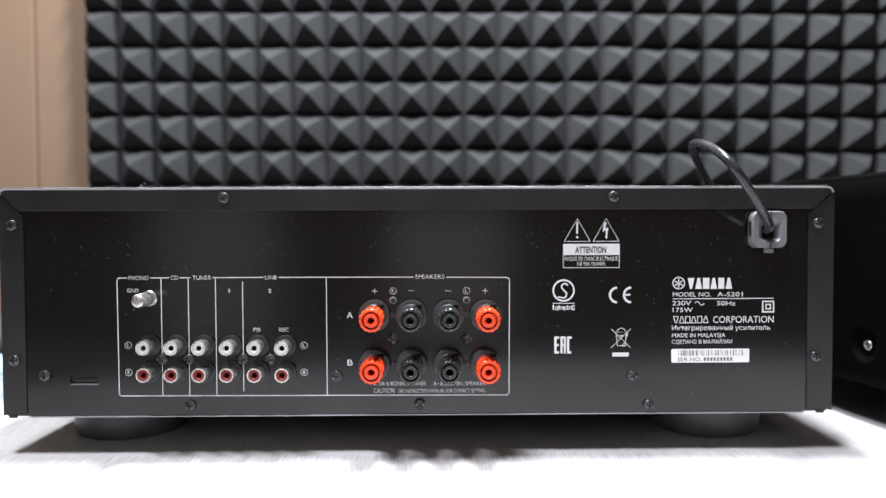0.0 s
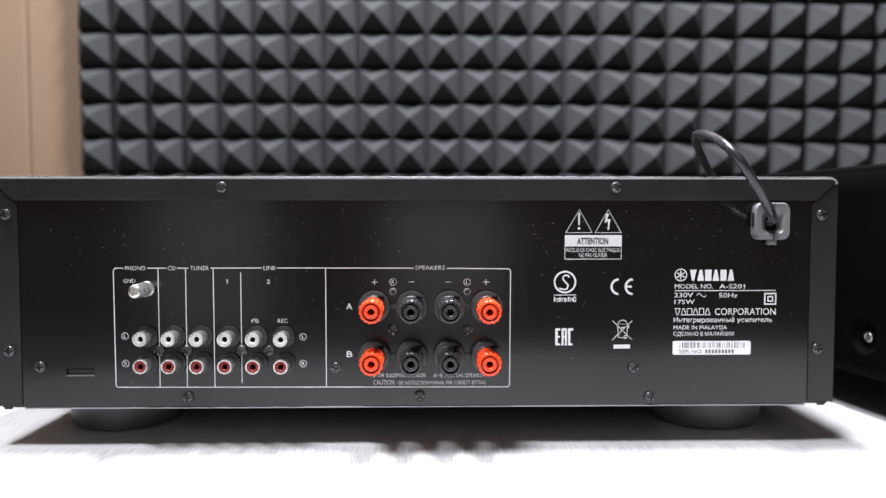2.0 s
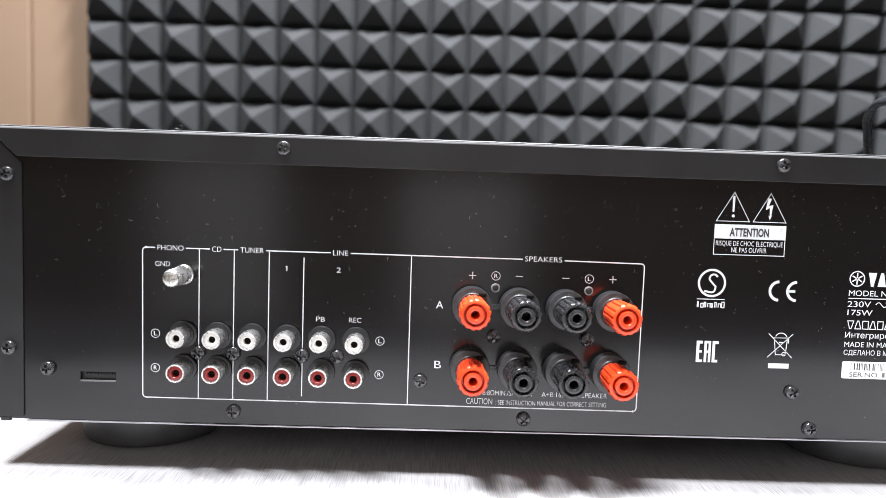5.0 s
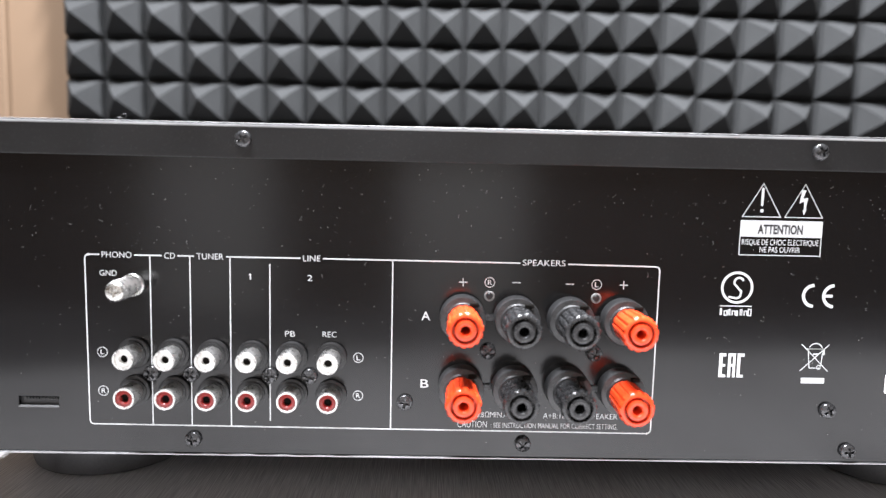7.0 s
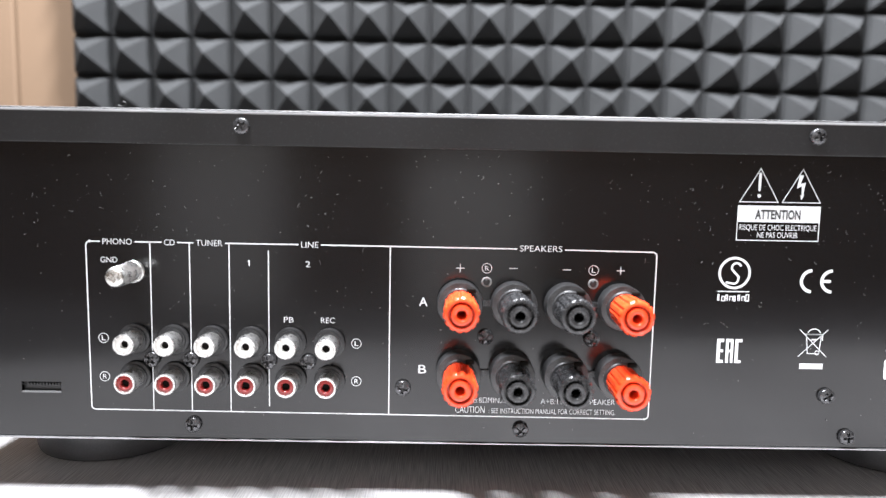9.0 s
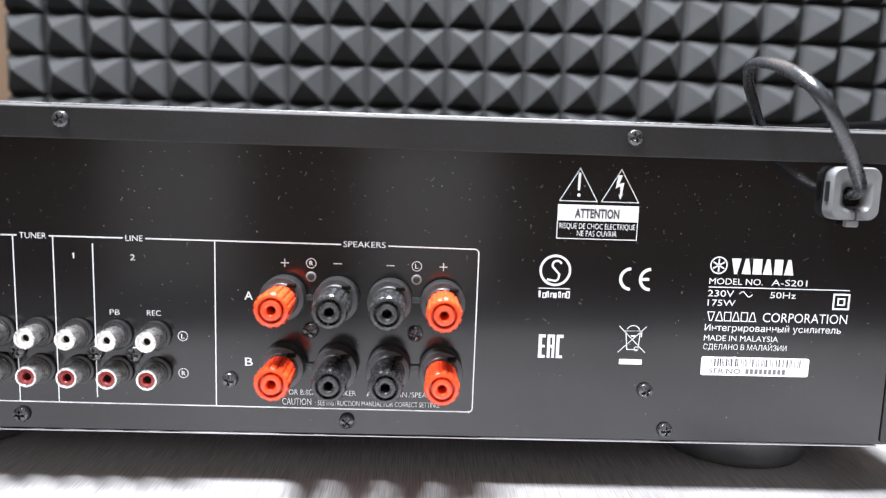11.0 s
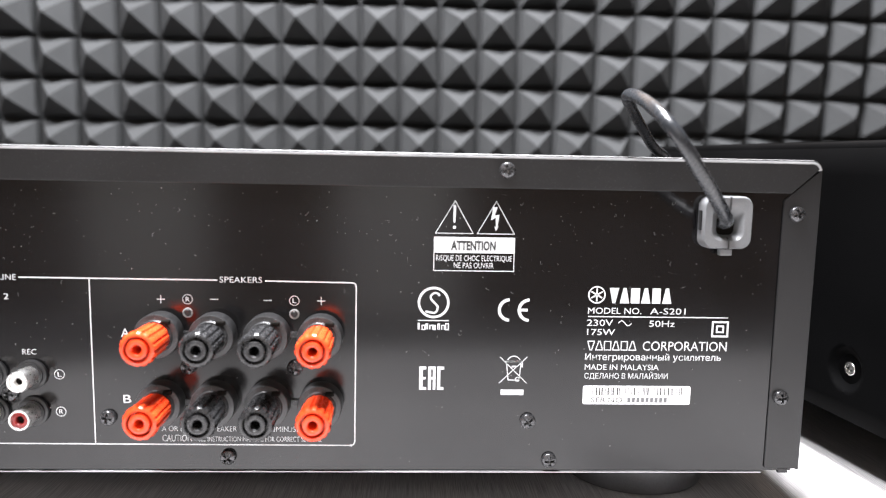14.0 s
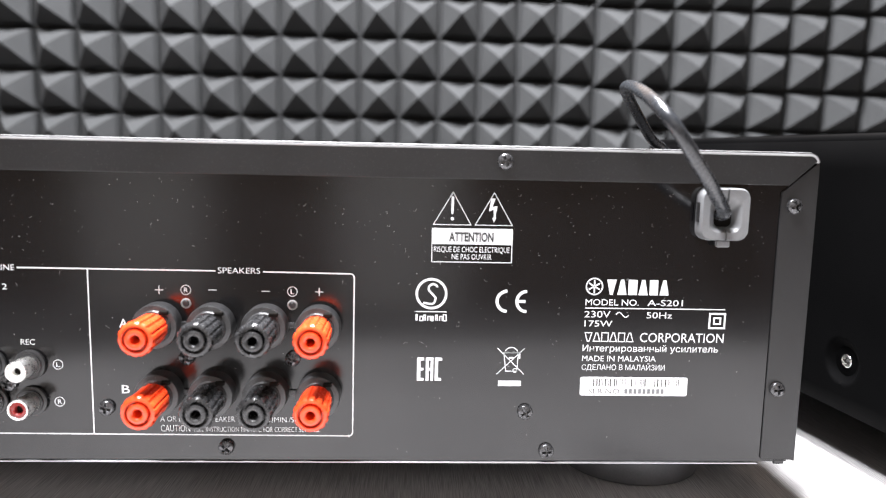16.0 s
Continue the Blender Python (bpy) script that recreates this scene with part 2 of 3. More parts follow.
for k in range(5):
    bm.faces.new((low[k], low[(k + 1) % 5], high[(k + 1) % 5], high[k]))
tagged(part("table_cover", bm, TABLE), "pale grey streaked sheet covering most of the dark table", "table cover")


# ---- pyramid foam on the back wall ----
def foam_sheet(x0, columns, z0, rows, pitch, y, high, seed):
    """One sheet of pyramid foam; y is the bottom of its grooves."""
    rng = random.Random(seed)
    n = 10
    steps = [-1.0, -0.91, -0.82, -0.55, -0.24, 0.0, 0.24, 0.55, 0.82, 0.91, 1.0]
    bm = bmesh.new()
    shared = {}

    def vert(i, j, p, q, tip):
        a, b = steps[p], steps[q]
        d = max(abs(a), abs(b))
        h = 1 - 0.89 * d / 0.82
        if d < 0.1:
            h = 0.965
        elif d > 0.95:
            h = -0.34
        elif d > 0.9:
            h = -0.20
        u = i + (a + 1) / 2 + tip[0] * (1 - d)
        v = j + (b + 1) / 2 + tip[1] * (1 - d)
        key = (i * n + p, j * n + q)
        if key not in shared:
            bow = 0.0012 * noise.noise((u * 0.7 + seed, v * 0.7, 0.0))
            lift = 0.0014 * noise.noise((u * 0.5, v * 0.5, seed + 4.0))
            shared[key] = bm.verts.new((x0 + u * pitch + bow, y - high * tip[2] * h + 0.0002 * noise.noise((u * 3, v * 3, 9.0)), z0 + v * pitch + lift))
        return shared[key]

    for i in range(columns):
        for j in range(rows):
            tip = (rng.uniform(-0.045, 0.045), rng.uniform(-0.045, 0.045), rng.uniform(0.94, 1.05))
            for p in range(n):
                for q in range(n):
                    c = [vert(i, j, *k, tip) for k in ((p, q), (p + 1, q), (p + 1, q + 1), (p, q + 1))]
                    if p == q:
                        bm.faces.new((c[0], c[1], c[2]))
                        bm.faces.new((c[0], c[2], c[3]))
                    elif p + q == n - 1:
                        bm.faces.new((c[0], c[1], c[3]))
                        bm.faces.new((c[1], c[2], c[3]))
                    else:
                        bm.faces.new(c)
    rim = [e for e in bm.edges if e.is_boundary]
    for v in bmesh.ops.extrude_edge_only(bm, edges=rim)["geom"]:
        if isinstance(v, bmesh.types.BMVert):
            v.co.y = y + 0.020
    bmesh.ops.recalc_face_normals(bm, faces=bm.faces)
    ob = part("acoustic_foam_panel", bm, FOAM)
    return tagged(ob, "charcoal grey pyramid foam panel fixed to the beige board", "foam panel", "foam panels on the wall")


FOAM_Y, PITCH = 0.637, 0.0478
foam_sheet(-0.4755, 16, 0.0352, 12, PITCH, FOAM_Y, 0.031, 3)
foam_sheet(0.2895, 12, 0.0290, 12, PITCH * 1.01, FOAM_Y + 0.001, 0.031, 8)


# ---- the amplifier, its rear towards the camera ----
amp = thing("stereo_amplifier", "black stereo amplifier seen from its rear, on four round feet", "amplifier")
bm = bmesh.new()
box(bm, -0.2150, 0.2150, 0.0016, 0.318, 0.0212, 0.1375)
part("chassis", bm, DULL, amp)

# rear panel with the opening of a socket
SLOT = (-0.1826, -0.1682, 0.0370, 0.0409)
bm = bmesh.new()
xs, zs = (-0.2160, SLOT[0], SLOT[1], 0.2160), (0.0206, SLOT[2], SLOT[3], 0.1365)
grid = [[bm.verts.new((x, 0, z)) for z in zs] for x in xs]
for i in range(3):
    for j in range(3):
        if (i, j) != (1, 1):
            bm.faces.new((grid[i][j], grid[i + 1][j], grid[i + 1][j + 1], grid[i][j + 1]))
edges = [e for e in bm.edges if e.is_boundary]
for v in bmesh.ops.extrude_edge_only(bm, edges=edges)["geom"]:
    if isinstance(v, bmesh.types.BMVert):
        v.co.y = 0.0014
bmesh.ops.recalc_face_normals(bm, faces=bm.faces)
panel = part("rear_panel", bm, PANEL, amp, "satin black panel with white print and dust")
part("panel_lip", box(bmesh.new(), -0.2040, 0.2040, -0.0009, 0.010, 0.0198, 0.0204, 0.0002), EDGE, amp, "thin bare steel edge")

# folded cover: top, sides and the flanges turned over the rear
R = 0.0042
outer = [(0.2188, 0.0212)] + arc(0.2188 - R, 0.1400 - R, R, 0, 90, 6) + arc(-0.2175 + R, 0.1400 - R, R, 90, 180, 6) + [(-0.2175, 0.0212)]
inner = [(0.2178, 0.0212)] + arc(0.2188 - R, 0.1400 - R, R - 0.001, 0, 90, 6) + arc(-0.2175 + R, 0.1400 - R, R - 0.001, 90, 180, 6) + [(-0.2165, 0.0212)]
bm = bmesh.new()
plate(bm, outer + inner[::-1], -0.0006, 0.318)
cover = part("top_cover", bm, COVER, amp, "powder-coated black steel cover", smooth=True)
bm = bmesh.new()
top = arc(0.2185 - R, 0.1400 - R, R, 12, 90, 6) + arc(-0.2172 + R, 0.1400 - R, R, 90, 168, 6)
plate(bm, [(-0.2158, 0.1366), (-0.2068, 0.1279), (0.2074, 0.1279), (0.2170, 0.1366)] + top, -0.0018, -0.0003, 0.0002)
part("top_flange", bm, COVER, cover)
# the rounded fold between top and flange, its highlight painted in light grey
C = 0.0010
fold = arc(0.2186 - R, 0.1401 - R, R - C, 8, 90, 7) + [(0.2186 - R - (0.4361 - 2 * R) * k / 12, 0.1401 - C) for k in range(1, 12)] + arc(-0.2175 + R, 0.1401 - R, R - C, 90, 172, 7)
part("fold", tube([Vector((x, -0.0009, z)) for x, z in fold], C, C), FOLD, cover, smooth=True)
for s in (-1, 1):
    bm = bmesh.new()
    pts = [(0.2053, 0.0222), (0.2060, 0.0215), (0.2175, 0.0215), (0.2175, 0.1352), (0.2164, 0.1358), (0.2053, 0.1252)]
    plate(bm, [(s * x + (0.0013 * (x - 0.2053) / 0.0122 if s > 0 else 0), z) for x, z in pts], -0.0007, -0.0001, 0.00015)
    part("side_flange", bm, COVER, cover)
    part("corner_notch", box(bmesh.new(), s * 0.2130 - 0.0020, s * 0.2130 + 0.0020, -0.0003, 0.0012, 0.0196, 0.0214, 0.0003), DULL, amp)

# feet
foot = lathe([(0.0, 0.0), (0.0285, 0.0), (0.0304, 0.0008), (0.0312, 0.0030), (0.0317, 0.010), (0.0321, 0.0198), (0.0, 0.0198)], 48)
bmesh.ops.rotate(foot, verts=foot.verts, cent=(0, 0, 0), matrix=Matrix.Rotation(radians(-90), 3, "X"))
first = part("foot", foot, RUBBER, amp, smooth=True, at=(-0.1725, 0.0540, 0.0))
for p in ((0.1690, 0.0505, 0), (-0.174, 0.262, 0), (0.170, 0.262, 0)):
    piece("foot", first.data, amp, at=p)


# screws with a crossed recess
def screw_mesh(radius, high, mat):
    bm = bmesh.new()
    rings, n = [], 56
    radii = [0.0] + [radius * k / 13 for k in range(1, 14)] + [radius * 1.0]
    for q, r in enumerate(radii):
        ring = []
        for k in range(n if r else 1):
            a = 2 * math.pi * k / n
            x, z = r * math.cos(a), r * math.sin(a)
            h = high * (1 - 0.42 * (r / radius) ** 2.6)
            if r > radius * 0.95:
                h *= 0.72
            if q == len(radii) - 1:
                h = -0.0002
            w, l = radius * 0.15, radius * 0.60
            if (abs(x) < w and abs(z) < l) or (abs(z) < w and abs(x) < l):
                h -= high * 0.75 * (1 - 0.35 * r / l)
            ring.append(bm.verts.new((x, -h, z)))
        rings.append(ring)
    for a, b in zip(rings, rings[1:]):
        for k in range(n):
            quad = list(dict.fromkeys([a[k % len(a)], a[(k + 1) % len(a)], b[(k + 1) % len(b)], b[k % len(b)]]))
            if len(quad) > 2:
                bm.faces.new(quad)
    bmesh.ops.recalc_face_normals(bm, faces=bm.faces)
    me = bpy.data.meshes.new("screw")
    bm.to_mesh(me)
    bm.free()
    me.materials.append(mat)
    me.shade_smooth()
    me.set_sharp_from_angle(angle=radians(42))
    return me


PAN = screw_mesh(0.0029, 0.0021, SCREW)
rng = random.Random(5)
flange_screws = [(-0.1007, 0.1345), (0.1020, 0.1345), (-0.2108, 0.1207), (-0.2108, 0.0502), (0.2103, 0.1203), (0.2095, 0.0500)]
panel_screws = [(-0.1200, 0.0258), (0.0004, 0.0258), (0.1214, 0.0247), (0.1127, 0.0402), (-0.1955, 0.0419), (-0.0432, 0.0408), (-0.0134, 0.0604), (0.0253, 0.0602),
                (-0.1345, 0.0502), (-0.1203, 0.0502), (-0.0921, 0.0501), (-0.0779, 0.0500)]
for x, z in flange_screws:
    piece("screw", PAN, amp, at=pose(x, -0.0016 if z > 0.13 else -0.0006, z, 0, rng.uniform(0, 90), 0))
for x, z in panel_screws:
    piece("screw", PAN, amp, at=pose(x, -0.0002, z, 0, rng.uniform(0, 90), 0))

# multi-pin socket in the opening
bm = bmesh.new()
# near-black sheet behind the opening paints the socket's inner shade
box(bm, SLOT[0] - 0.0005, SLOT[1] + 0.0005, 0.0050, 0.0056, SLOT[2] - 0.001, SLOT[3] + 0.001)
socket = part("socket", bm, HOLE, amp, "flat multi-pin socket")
part("ledge", box(bmesh.new(), SLOT[0], SLOT[1], -0.0002, 0.004, SLOT[2] - 0.0002, SLOT[2] + 0.0003), GREY, socket)
for k in range(11):
    x = SLOT[0] + 0.0018 + k * 0.00112
    part("pin", box(bmesh.new(), x, x + 0.0006, 0.0006, 0.004, SLOT[3] - 0.0015, SLOT[3] - 0.0007), DULL, socket)

# phono jacks
jack_base = lathe([(0.0052, -0.0005), (0.0056, 0.0004), (0.0056, 0.0013), (0.0050, 0.0017), (0.0046, 0.0017), (0.0046, 0.0024), (0.0, 0.0024)], 36)
jack_base_me = bpy.data.meshes.new("phono_jack")
jack_base.to_mesh(jack_base_me)
jack_base.free()
jack_base_me.materials.append(DULL)
jack_base_me.shade_smooth()
jack_base_me.set_sharp_from_angle(angle=radians(38))
shell = lathe([(0.0036, 0.0015), (0.0036, 0.0052), (0.0038, 0.0056), (0.0038, 0.0102), (0.0036, 0.0107), (0.0031, 0.0107), (0.0029, 0.0103), (0.0029, 0.0050)], 40)
core = lathe([(0.0029, 0.0090), (0.00285, 0.0101), (0.0019, 0.0103), (0.0016, 0.0101), (0.0014, 0.0096), (0.0014, 0.0060)], 36)
shell_me = core_white = core_red = None
for row, (z, mat, tone) in enumerate(((0.0572, WHITE, "white"), (0.0433, MAROON, "red"))):
    for k in range(6):
        x, zz = -0.1406 + k * 0.01412, z + 0.0004 - 0.0001 * k
        base = piece("phono_jack", jack_base_me, amp, at=(x, 0, zz))
        tagged(base, f"nickel phono jack with a {tone} insert")
        if shell_me is None:
            shell_me = part("shell", shell, NICKEL, base, smooth=True).data
        else:
            piece("shell", shell_me, base)
        if k == 0:
            me = part("insert", core.copy(), mat, base, smooth=True).data
        else:
            piece("insert", me, base)
        # near-black disc inside the insert paints the shade of its bore
        part("bore_shade", lathe([(0.00145, 0.0060), (0.00145, 0.0085), (0.0, 0.0085)], 16), HOLE, base)
core.free()

# knurled ground terminal
gnd = part("ground_terminal", lathe([(0.0041, -0.0003), (0.0041, 0.0010), (0.0038, 0.0013), (0.0022, 0.0013), (0.0022, 0.003)], 36), NICKEL, amp, "nickel ground terminal with a knurled thumb screw", smooth=True, at=(-0.1407, 0, 0.0822))
knurl = [(0.0029, 0.0026)] + [(0.0034, 0.0030 + 0.0007 * k) for k in range(17)] + [(0.0031, 0.0152), (0.0, 0.0152)]
part("thumb_screw", lathe(knurl, 96, lambda a, n: 0.055 * math.cos(24 * a + math.pi * n) if 0 < n < 18 else 0.0), NICKEL, gnd)
piece("screw_head", screw_mesh(0.0030, 0.0011, STEEL), gnd, at=(0, -0.0151, 0))


# loudspeaker binding posts
def ribs(a, n):
    if n < 2 or n > 7:
        return 0.0
    s = math.sin(14 * a) + 0.35
    return 0.030 if s > 0.15 else -0.085 if s < -0.15 else -0.0275 + 0.3833 * s


collar_bm = lathe([(0.0081, -0.0004), (0.0081, 0.0060), (0.0079, 0.0066), (0.0062, 0.0069), (0.0058, 0.0076), (0.0, 0.0078)], 44)
knob_bm = lathe([(0.0048, 0.0070), (0.0053, 0.0082), (0.0055, 0.0088), (0.0056, 0.0120), (0.0056, 0.0165), (0.0058, 0.0205), (0.0060, 0.0222), (0.0060, 0.0232),
                 (0.0056, 0.0242), (0.0050, 0.0246), (0.0046, 0.0246), (0.0044, 0.0244), (0.00445, 0.0236), (0.0044, 0.0215), (0.0036, 0.0215), (0.0035, 0.0240), (0.0034, 0.0247), (0.0031, 0.0249), (0.0021, 0.0249), (0.0018, 0.0247), (0.0016, 0.0243), (0.0015, 0.0120), (0.0, 0.0120)], 112, ribs)
knobs = {}
collar_me = key_me = None
for z, zo in ((0.0730, 0), (0.0473, 1)):
    for k, tone in enumerate((RED, BLACK, BLACK, RED)):
        word = "red" if tone is RED else "black"
        p = (-0.0230 + 0.01935 * k, 0, z - 0.0001 * k)
        if collar_me is None:
            post = part("binding_post", collar_bm, COLLAR, amp, smooth=True, at=p)
            collar_me = post.data
        else:
            post = piece("binding_post", collar_me, amp, at=p)
        tagged(post, f"screw-down loudspeaker terminal with a ribbed {word} knob")
        if word not in knobs:
            knobs[word] = part("knob", knob_bm.copy(), tone, post, smooth=True).data
        else:
            piece("knob", knobs[word], post)
        # near-black block on the collar paints the shade of a notch
        part("key", box(bmesh.new(), 0.0022, 0.0054, -0.0079, -0.0030, 0.0046, 0.0062, 0.0004), HOLE, post)
    for x in (-0.0133, 0.0253):
        part("terminal_bridge", box(bmesh.new(), x - 0.0035, x + 0.0035, -0.0010, 0.0002, z - 0.0013, z + 0.0009, 0.0003), BLACK, amp)
knob_bm.free()
for x, z in ((-0.0134, 0.0805), (0.0252, 0.0804)):
    eye = part("sight_hole", lathe([(0.0019, -0.0001), (0.0019, 0.0002), (0.0015, 0.0005), (0.0012, 0.0002)], 28), LINT, amp, "small hole with a pale rim", smooth=True, at=(x, 0, z))
    part("plug", lathe([(0.0014, 0.0001), (0.0009, 0.0006), (0.0, 0.0007)], 20), DULL, eye, smooth=True)

# grey strain relief where the mains cable leaves
GX, GZ = 0.1820, 0.1170
bm = bmesh.new()
ringo, ringi = round_rect(-0.0084, 0.0096, -0.0096, 0.0096, 0.0036), round_rect(-0.0024, 0.0046, -0.0048, 0.0024, 0.0020)
layers = [(ringo, 0.0), (ringo, -0.0046), ([(x * 0.95, z * 0.95) for x, z in ringo], -0.0060), (round_rect(-0.0054, 0.0066, -0.0066, 0.0062, 0.0036), -0.0058), (round_rect(-0.0048, 0.0060, -0.0060, 0.0054, 0.0030), -0.0052), (ringi, -0.0024), (ringi, 0.0)]
loops = [[bm.verts.new((x, y, z)) for x, z in ring] for ring, y in layers]
for a, b in zip(loops, loops[1:]):
    for k in range(len(a)):
        bm.faces.new((a[k], a[(k + 1) % len(a)], b[(k + 1) % len(b)], b[k]))
bmesh.ops.recalc_face_normals(bm, faces=bm.faces)
relief = part("strain_relief", bm, GREY, amp, "grey plastic strain relief round the cable", smooth=True, at=(GX, 0, GZ))
# near-black sheet paints the shade deep in the relief's opening
part("throat_shade", box(bmesh.new(), -0.0055, 0.0058, -0.0012, -0.0004, -0.0055, 0.0048), HOLE, relief)
part("tongue", box(bmesh.new(), -0.0014, 0.0034, -0.0045, -0.0018, -0.0122, -0.0096, 0.0006), GREY, relief)
part("split", box(bmesh.new(), 0.0008, 0.0012, -0.0063, -0.0040, 0.0048, 0.0094), INK, relief)
part("split", box(bmesh.new(), 0.0008, 0.0012, -0.0063, -0.0040, -0.0094, -0.0054), INK, relief)
part("embossing", box(bmesh.new(), -0.0089, -0.0085, -0.0040, -0.0018, -0.0030, 0.0042), DULL, relief)

# mains cable: out of the relief, up and back over the cover
run = spline([(0.1820, -0.0010, 0.1165), (0.1802, -0.0100, 0.1172), (0.1742, -0.0205, 0.1215), (0.1608, -0.0330, 0.1345), (0.1494, -0.0365, 0.1485), (0.1452, -0.0200, 0.1585),
              (0.1470, 0.0080, 0.1632), (0.1565, 0.0330, 0.1600), (0.1660, 0.0480, 0.1530), (0.1765, 0.0640, 0.1455), (0.1890, 0.0860, 0.1421), (0.2060, 0.1340, 0.1419), (0.2180, 0.1680, 0.1420), (0.2265, 0.1850, 0.1360), (0.2305, 0.1960, 0.0900), (0.2305, 0.2100, 0.0150), (0.2290, 0.2500, 0.0025), (0.2250, 0.3300, 0.0025), (0.1500, 0.3900, 0.0020), (0.0200, 0.4300, 0.0020)], 9)
cord = part("mains_cable", tube(run, 0.0023, 0.0017, Vector((0.75, 0.5, 0.3))), PVC, None, smooth=True)
tagged(cord, "black oval mains cable looping over the amplifier", "cable")

# ---- white print on the panel, in millimetres ----
PRINT_Y = -0.00012


def ink(polys, name, mat=PRINT, label="", y=PRINT_Y, parent=None):
    bm = bmesh.new()
    for poly in polys:
        vs = [bm.verts.new((x / 1000, y, z / 1000)) for x, z in poly]
        f = bm.faces.new(vs)
        f.normal_update()
        if f.normal.y > 0:
            f.normal_flip()
    return part(name, bm, mat, parent or panel, label)


def stroke(points, width, closed=False):
    """Quads along a line of that width."""
    pts = [Vector(p) for p in points]
    n = len(pts)
    offs = []
    for k, p in enumerate(pts):
        a = pts[(k - 1) % n] if closed or k else None
        b = pts[(k + 1) % n] if closed or k < n - 1 else None
        d1 = (p - a).normalized() if a is not None else None
        d2 = (b - p).normalized() if b is not None else None
        d1, d2 = d1 or d2, d2 or d1
        n1, n2 = Vector((-d1.y, d1.x)), Vector((-d2.y, d2.x))
        m = n1 + n2
        m = n1 if m.length < 1e-6 else m.normalized()
        offs.append(m * (width / 2) / max(0.35, m.dot(n1)))
    out = []
    for k in range(n if closed else n - 1):
        j = (k + 1) % n
        out.append([pts[k] + offs[k], pts[k] - offs[k], pts[j] - offs[j], pts[j] + offs[j]])
    return out


def rect(x0, x1, z0, z1):
    return [(x0, z0), (x1, z0), (x1, z1), (x0, z1)]


def letters(text, x0, x1, base, cap, weight=0.0, mat=PRINT, parent=None, y=PRINT_Y, lean=0.0):
    """Writing from x0 to x1 on the line base, with capitals of that height; all in millimetres."""
    def shape(s):
        data = bpy.data.curves.new("lettering", "FONT")
        data.body, data.offset, data.resolution_u = s, weight, 3
        ob = bpy.data.objects.new("lettering", data)
        scene.collection.objects.link(ob)
        me = bpy.data.meshes.new_from_object(ob.evaluated_get(bpy.context.evaluated_depsgraph_get()))
        bpy.data.objects.remove(ob)
        bpy.data.curves.remove(data)
        return me
    ref = shape("H")
    tall = max(v.co.y for v in ref.vertices)
    bpy.data.meshes.remove(ref)
    me = shape(text)
    lo, hi = min(v.co.x for v in me.vertices), max(v.co.x for v in me.vertices)
    for v in me.vertices:
        v.co = ((x0 + (v.co.x - lo) / (hi - lo) * (x1 - x0)) / 1000, y, (base + v.co.y / tall * cap) / 1000)
    me.materials.clear()
    me.materials.append(mat)
    return piece("lettering", me, parent or panel)


# frames round the sockets
W = 0.46
T, B = 92.9, 30.9
def heading(text, x0, x1, cap=2.1):
    letters(text, x0, x1, T - cap / 2, cap, -0.007)


heading("PHONO", -151.4, -140.9)
heading("CD", -129.4, -125.6)
heading("TUNER", -118.0, -108.5)
heading("LINE", -80.3, -74.1)
heading("SPEAKERS", -1.7, 13.6)
lines = []
lines += stroke([(-152.3, T), (-155.9, T)] + arc(-155.9, T - 1.5, 1.5, 90, 180, 5) + arc(-155.7, B + 1.5, 1.5, 180, 270, 5) + [(46.0, B - 0.7)] + arc(46.0, B + 0.8, 1.5, 270, 360, 5) + arc(46.3, T - 2.1, 1.5, 0, 90, 5) + [(14.6, T - 0.3)], W)
for a, b in ((-140.0, -130.3), (-124.7, -118.9), (-107.6, -81.2)):
    lines += stroke([(a, T), (b, T)], W)
lines += stroke([(-73.2, T), (-2.6, T - 0.2)], W)
for x, z0, z1 in ((-134.5, B, T), (-120.4, B, T), (-106.2, B - 0.1, T), (-92.1, 32.9, 90.6), (-48.3, B - 0.3, T)):
    lines += stroke([(x, z0), (x, z1)], W * 0.9)
ink(lines, "printed_frame")
letters("GND", -152.3, -146.3, 85.3, 2.0, -0.006)
ink([rect(-99.2, -98.8, 84.9, 87.0), [(-99.7, 86.4), (-99.2, 86.5), (-99.2, 87.0)]], "numeral")
letters("2", -78.8, -77.0, 84.8, 2.1, -0.006)
letters("PB", -86.7, -83.1, 64.4, 2.0, -0.006)
letters("REC", -73.2, -68.2, 64.4, 2.0, -0.006)
for text, x, z in (("L", -152.1, 57.6), ("R", -152.1, 43.3), ("L", -60.3, 57.0), ("R", -60.3, 42.9), ("R", -13.4, 85.5), ("L", 25.2, 85.4)):
    ink(stroke(arc(x, z, 1.75, 0, 345, 22), 0.22, True), "printed_ring")
    letters(text, x - 0.65, x + 0.75, z - 0.85, 1.7)
for x, z, plus in ((-23.0, 85.4, 1), (-3.8, 85.6, 0), (15.5, 85.4, 0), (35.0, 85.4, 1)):
    ink([rect(x - 1.5, x + 1.5, z - 0.15, z + 0.15)] + ([rect(x - 0.15, x + 0.15, z + 0.15, z + 1.5), rect(x - 0.15, x + 0.15, z - 1.5, z - 0.15)] if plus else []), "printed_sign")
letters("A", -37.7, -34.6, 71.3, 3.1, 0.003)
letters("B", -37.6, -34.7, 46.3, 3.1, 0.003)
letters("A OR B:8ΩMIN./SPEAKER", -23.9, 3.6, 35.5, 2.0, -0.010)
letters("A+B:16ΩMIN./SPEAKER", 7.6, 35.0, 35.4, 2.0, -0.010)
letters("CAUTION", -23.8, -13.0, 31.6, 2.5, -0.008)
